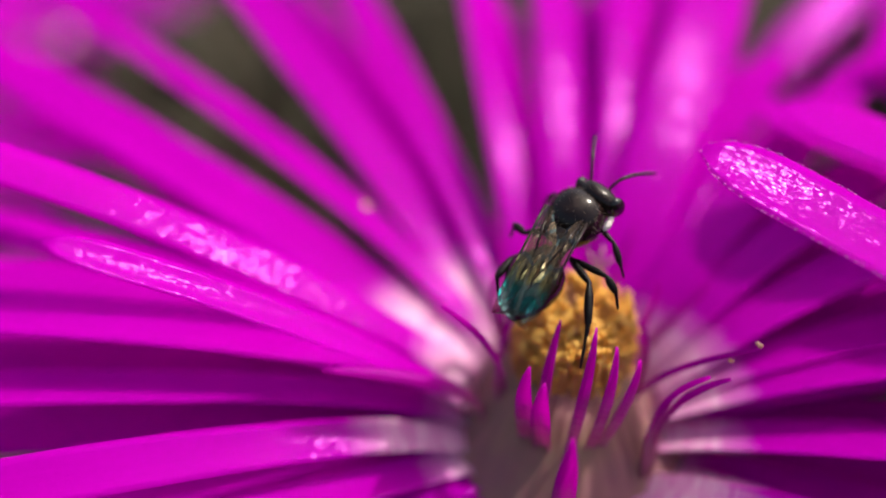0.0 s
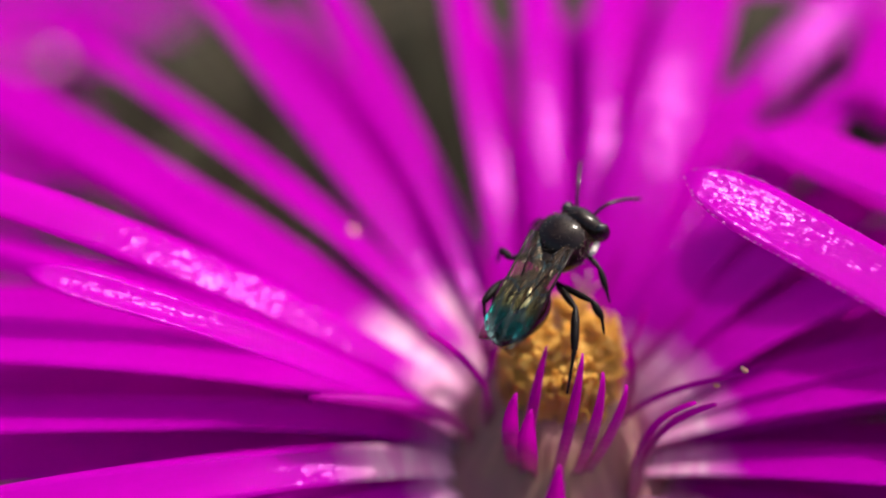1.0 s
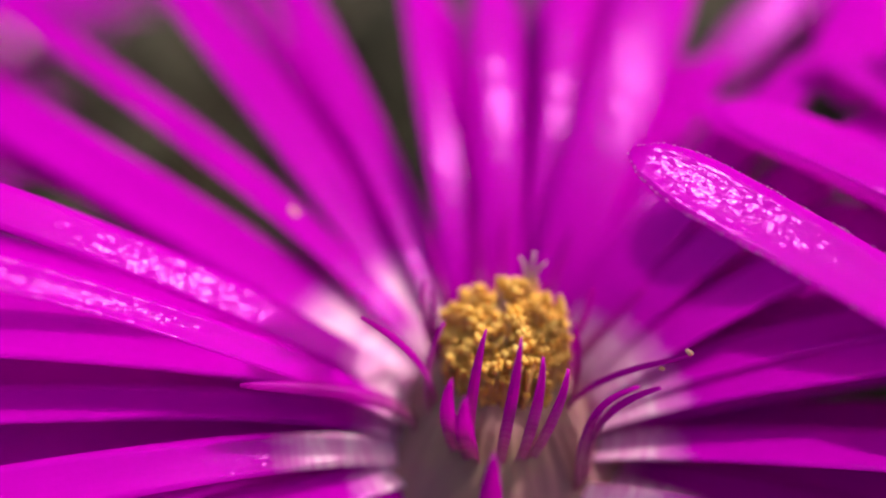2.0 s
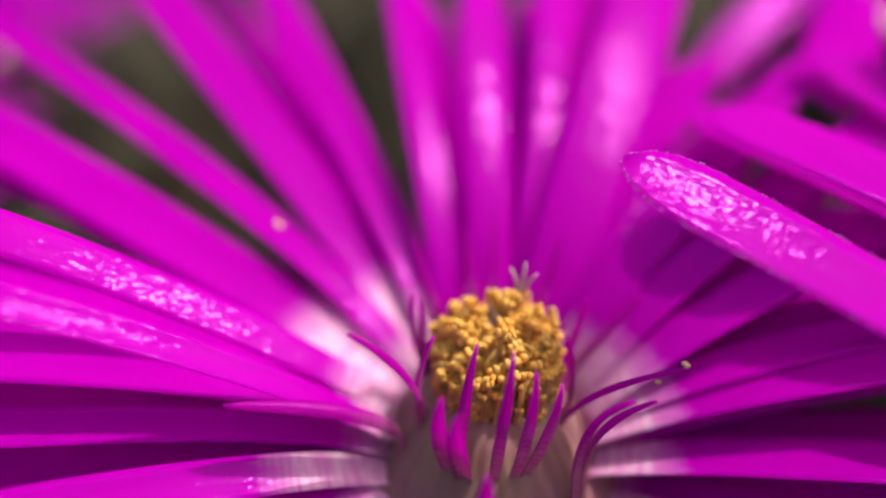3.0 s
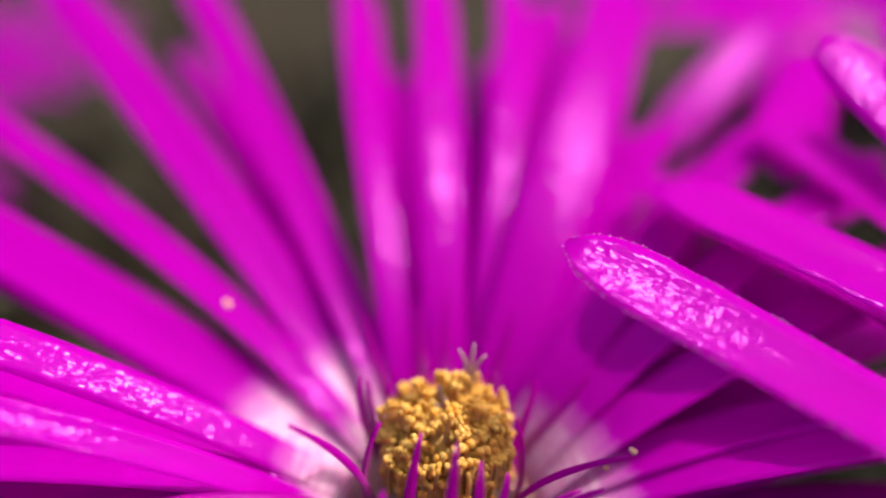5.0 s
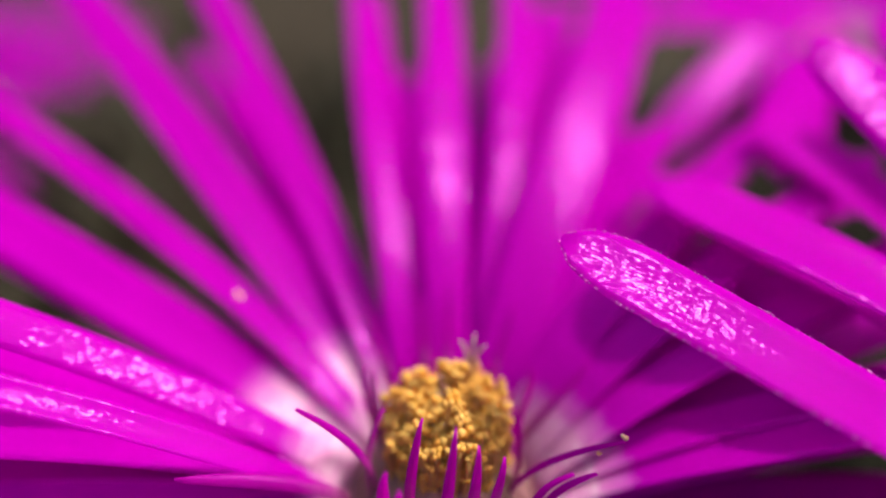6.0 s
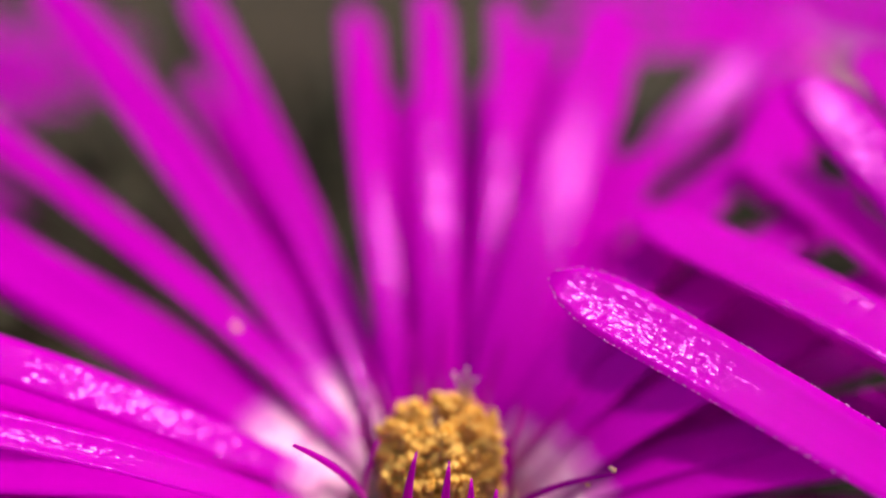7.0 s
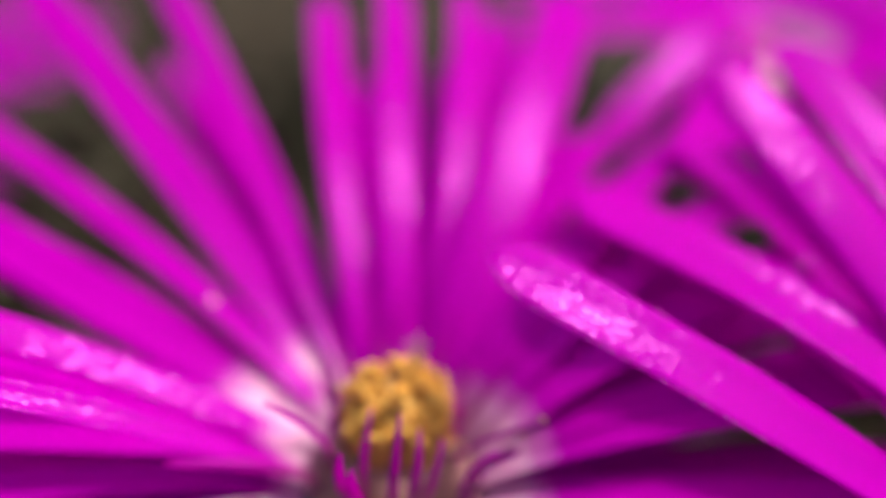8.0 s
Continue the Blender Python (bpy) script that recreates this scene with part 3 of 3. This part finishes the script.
for x, y, z in ((-75, 48, 20), (-72, 90, 24)):
    far = flower_base((x, y, z + 8), "magenta ice plant flower low among the leaves", (x + 2, y + 3))
    for az in range(0, 360, 15):
        petal(far, az, 45, 10, 0, 26, 2.4, foot=0.3, pale=0.5)


# ---- pollen ----
def pollen_clump(x, y, z, size, seed):
    g = tagged(new("pollen_clump"), "tiny orange clump of pollen stuck on a petal", "pollen", "pollen on the petals")
    g.location = (x * MM, y * MM, (z + BASE) * MM)
    r = random.Random(seed)
    for k in range(5):
        d = Vector((r.uniform(-1, 1), r.uniform(-1, 1), r.uniform(-1, 1))) * size * 0.5
        part("grain", egg((size * 0.45,) * 3, tuple(d), u=10, v=8, rough=0.3, seed=seed + k), POLLEN, g)


pollen_clump(-8.43, 4.65, 5.21, 0.23, 1)
pollen_clump(6.20, -3.14, 5.16, 0.17, 2)
pollen_clump(5.42, -3.16, 4.36, 0.12, 3)

# ---- the bee ----
def ringed(profile, sides=24, squash=0.92, sag=0.0):
    """A body of revolution about x with ring grooves, in millimetres."""
    bm = bmesh.new()
    rings = []
    for x, r in profile:
        rings.append([bm.verts.new(Vector((x, r * math.cos(2 * math.pi * k / sides), squash * r * math.sin(2 * math.pi * k / sides) + sag * x * x)) * MM) for k in range(sides)])
    for a, b in zip(rings, rings[1:]):
        for k in range(sides):
            bm.faces.new((a[k], a[(k + 1) % sides], b[(k + 1) % sides], b[k]))
    bm.faces.new(rings[0]), bm.faces.new(rings[-1])
    bmesh.ops.recalc_face_normals(bm, faces=bm.faces)
    return bm


bee = tagged(new("bee"), "tiny glossy black stingless bee on the stamens", "bee")
bee.scale = (0.91, 0.91, 0.91)
part("thorax", egg((1.2, 1.16, 1.08), rough=0.06), CHITIN, bee, "glossy black domed thorax")
part("scutellum", egg((0.45, 0.8, 0.4), (-0.95, 0, 0.42), rough=0.05), CHITIN, bee)
part("waist", tube([Vector((-0.9, 0, -0.3)), Vector((-1.5, 0, -0.35)), Vector((-1.9, 0, -0.2))], [0.45, 0.3, 0.42], 12), CHITIN, bee)
segments = []
for k in range(6):
    x0, x1 = -1.8 - k * 0.49, -1.8 - (k + 1) * 0.49
    for f in (0.0, 0.35, 0.8, 1.0):
        x = x0 + (x1 - x0) * f
        u = (-1.75 - x) / 3.0
        r = 1.14 * (max(0.001, math.sin(math.pi * min(1, u ** 0.72 * 0.97 + 0.02)))) ** 0.62
        segments.append((x + (0.02 if f == 1.0 else 0), max(0.08, r * (0.994 if f == 0.0 else 1.0))))
part("abdomen", ringed(segments), BELLY, bee, "dark brown glossy ringed abdomen")
head = part("head", egg((0.56, 1.0, 0.84), (1.1, -0.3, -0.2), (0, 0, -10), rough=0.04), CHITIN, bee)
for side_y in (-1, 1):
    part("eye", egg((0.36, 0.26, 0.55), (1.2 - side_y * -0.1, -0.3 + side_y * 0.84, -0.18), (0, 0, side_y * 12)), EYE, head, "dark compound eye")
part("pale_mark", egg((0.36, 0.12, 0.2), (0.42, -1.2, -0.25), (0, 20, 8), rough=0.3), PALE, bee, "pale hairy patch on the flank")
for ends in (((1.3, -0.4, -0.3), (2.2, -0.6, 0.2), (2.8, -0.9, -0.6), (3.5, -1.2, -1.6)), ((1.35, 0.2, -0.2), (2.2, 0.5, 0.4), (2.9, 1.0, 0.1), (3.6, 1.45, -0.5))):
    part("antenna", tube(bezier(*[Vector(e) for e in ends], 14), [0.06] * 5 + [0.075] * 8 + [0.04], 8), CHITIN, head)


def leg(points, thick):
    """A leg of femur, shin and foot."""
    p = [Vector(q) for q in points]
    path, radii = [], []
    for a, b, r0, r1, rm in ((p[0], p[1], 0.10, 0.09, 0.14), (p[1], p[2], 0.09, 0.12, 0.16), (p[2], p[3], 0.09, 0.04, 0.06)):
        for f, r in ((0.0, r0), (0.3, rm), (0.7, rm), (0.96, r1)):
            path.append(a.lerp(b, f))
            radii.append(1.1 * r * thick)
    part("leg", tube(path, radii, 8), LEG, bee)


leg([(-1.4, -0.5, -0.6), (-1.95, -1.8, -0.35), (-3.35, -2.6, -0.45), (-4.9, -3.15, -0.8)], 1.0)
leg([(-1.4, -0.6, -0.6), (-1.4, -2.2, -0.45), (-1.7, -2.7, -0.8), (-2.15, -2.95, -1.35)], 0.9)
leg([(0.3, -0.6, -0.6), (-0.05, -1.6, -0.8), (-0.6, -2.15, -1.1), (-0.95, -2.45, -1.5)], 0.75)
leg([(-1.3, 0.3, -0.5), (-2.6, 1.2, 0.2), (-3.6, 1.12, 0.6), (-4.2, 0.8, 0.2)], 0.95)
leg([(-0.6, 0.6, -0.5), (-1.5, 1.45, 0.05), (-1.4, 1.95, 0.2), (-1.8, 2.2, -0.6)], 0.95)
leg([(0.3, 0.6, -0.6), (0.6, 1.5, -0.4), (0.3, 2.0, -1.2), (0.2, 2.2, -1.8)], 0.8)


def fuzz(name, radii, at, count, length, seed, parent):
    """Short stiff hairs on an ellipsoid, in millimetres."""
    r = random.Random(seed)
    bm = bmesh.new()
    for _ in range(count):
        d = Vector((r.gauss(0, 1), r.gauss(0, 1), r.gauss(0, 1))).normalized()
        p = Vector(at) + Vector((d.x * radii[0], d.y * radii[1], d.z * radii[2]))
        out = (d + Vector((-0.5, 0, 0)) + Vector((r.uniform(-0.4, 0.4), r.uniform(-0.4, 0.4), r.uniform(-0.4, 0.4)))).normalized()
        u = out.orthogonal().normalized() * 0.012
        v = out.cross(u)
        tip = bm.verts.new((p + out * length * r.uniform(0.6, 1.2)) * MM)
        ring = [bm.verts.new((p + q) * MM) for q in (u, -0.5 * u + 0.87 * v, -0.5 * u - 0.87 * v)]
        for k in range(3):
            bm.faces.new((ring[k], ring[(k + 1) % 3], tip))
    part(name, bm, HAIR, parent, "sparse greyish brown hairs")


fuzz("thorax_hair", (1.18, 1.14, 1.06), (0, 0, 0), 420, 0.2, 4, bee)
fuzz("head_hair", (0.54, 0.98, 0.82), (1.1, -0.3, -0.2), 160, 0.14, 5, head)


def wing(name, span, chord, hand, lead):
    """A membranous wing with a thick front vein. hand: 1 left, -1 right."""
    bm = bmesh.new()
    uv = bm.loops.layers.uv.new("mm")
    grid, place = [], {}
    for i in range(19):
        f = i / 18
        w = chord * (0.22 + 0.78 * math.sin(min(1, f * 1.25) * math.pi / 2)) * math.sqrt(max(0.01, 1 - max(0, (f - 0.72) / 0.28) ** 2.4))
        row = []
        for k in range(6):
            g = k / 5
            v = bm.verts.new(Vector((f * span, hand * (g * w - 0.12 * chord - 0.25 * chord * max(0, f - 0.7) ** 2 * -2), 0.09 * math.sin(g * 11 + f * 3))) * MM)
            place[v] = (g * w, f * span)
            row.append(v)
        grid.append(row)
    for a, b in zip(grid, grid[1:]):
        for k in range(5):
            bm.faces.new((a[k], a[k + 1], b[k + 1], b[k]))
    for f in bm.faces:
        for loop in f.loops:
            loop[uv].uv = place[loop.vert]
    ob = part(name, bm, WING, bee, "clear iridescent wing")
    if lead:
        pts = [Vector((f * span, -hand * 0.12 * chord, 0)) for f in (0, 0.25, 0.5, 0.75, 0.86)]
        part("front_vein", tube(pts, [0.07, 0.06, 0.05, 0.045, 0.02], 6), CHITIN, ob)
        pts = [Vector((f * span, hand * g * chord, 0.02)) for f, g in ((0, 0), (0.3, 0.12), (0.6, 0.3), (0.72, 0.42))]
        part("cross_vein", tube(pts, [0.045, 0.04, 0.03, 0.015], 6), CHITIN, ob)
    return ob


WINGS = [(wing("forewing", 4.7, 1.8, 1, True), 1, 0.0), (wing("forewing", 4.7, 1.8, -1, True), -1, 0.0),
         (wing("hindwing", 3.2, 1.0, 1, False), 1, 1.0), (wing("hindwing", 3.2, 1.0, -1, False), -1, 1.0)]


def motions():
    """The bee fans its wings, lifts off and flies away."""
    def at(t, x, y, z, az, rise, lean=0):
        return t, pose(x * MM, y * MM, (z + BASE) * MM, lean, -rise, az)
    walk(bee, [
        at(0, -0.23, -0.22, 8.44, 49, 35), at(1, -0.22, -0.21, 8.46, 49, 35), at(1.2, -0.14, -0.11, 8.49, 46, 35), at(1.4, -0.07, 0.18, 8.59, 38, 33), at(1.5, -0.03, 0.28, 8.62, 36, 32),
        at(1.6, -0.01, 0.37, 8.58, 35, 31), at(1.7, -0.02, 0.55, 8.54, 34, 30), at(1.85, 0.87, 2.02, 11.68, 34, 25), at(2.05, 5.24, 8.21, 23.97, 34, 15),
        at(2.3, 14.34, 20.04, 47.63, 34, 10), at(2.7, 36.18, 48.25, 93.13, 34, 5), at(4, 199.98, 234.80, 347.93, 34, 0), at(8, 818.78, 908.20, 1276.13, 34, 0)])
    beats = [(0.0, 188, 4, 0, 172, 8, 0), (1.1, 188, 4, 0, 172, 8, 0), (1.2, 158, -4, 0, 166, 6, 0), (1.3, 121, -5, 0, 140, -40, -30),
             (1.4, 100, 62, 60, 84, -19, 0), (1.5, 122, 11, 60, 138, -50, -75), (1.6, 104, 45, 40, 96, -20, -30), (1.7, 123, 1, 60, 100, -45, -60)]
    t, up = 1.75, True
    while t < 3.0:
        beats.append((round(t, 2), 95, 55 if up else -20, 30 if up else 60, 95, 55 if up else -20, -30 if up else -60))
        t, up = t + 0.07, not up
    beats.append((8.0, 95, 10, 30, 95, 10, -30))
    for ob, hand, behind in WINGS:
        rows = []
        for t, a, b, c, d, e, f in beats:
            sweep, flap, twist = (a, b, c) if hand > 0 else (d, e, f)
            m = Matrix.Translation(Vector((-0.25 - 0.25 * behind, hand * (0.72 - 0.05 * behind), 0.86 - 0.08 * behind)) * MM)
            rows.append((t, m @ pose(0, 0, 0, 0, 0, hand * sweep) @ pose(0, 0, 0, 0, -flap, 0) @ pose(0, 0, 0, twist, 0, 0)))
        walk(ob, rows)


motions()
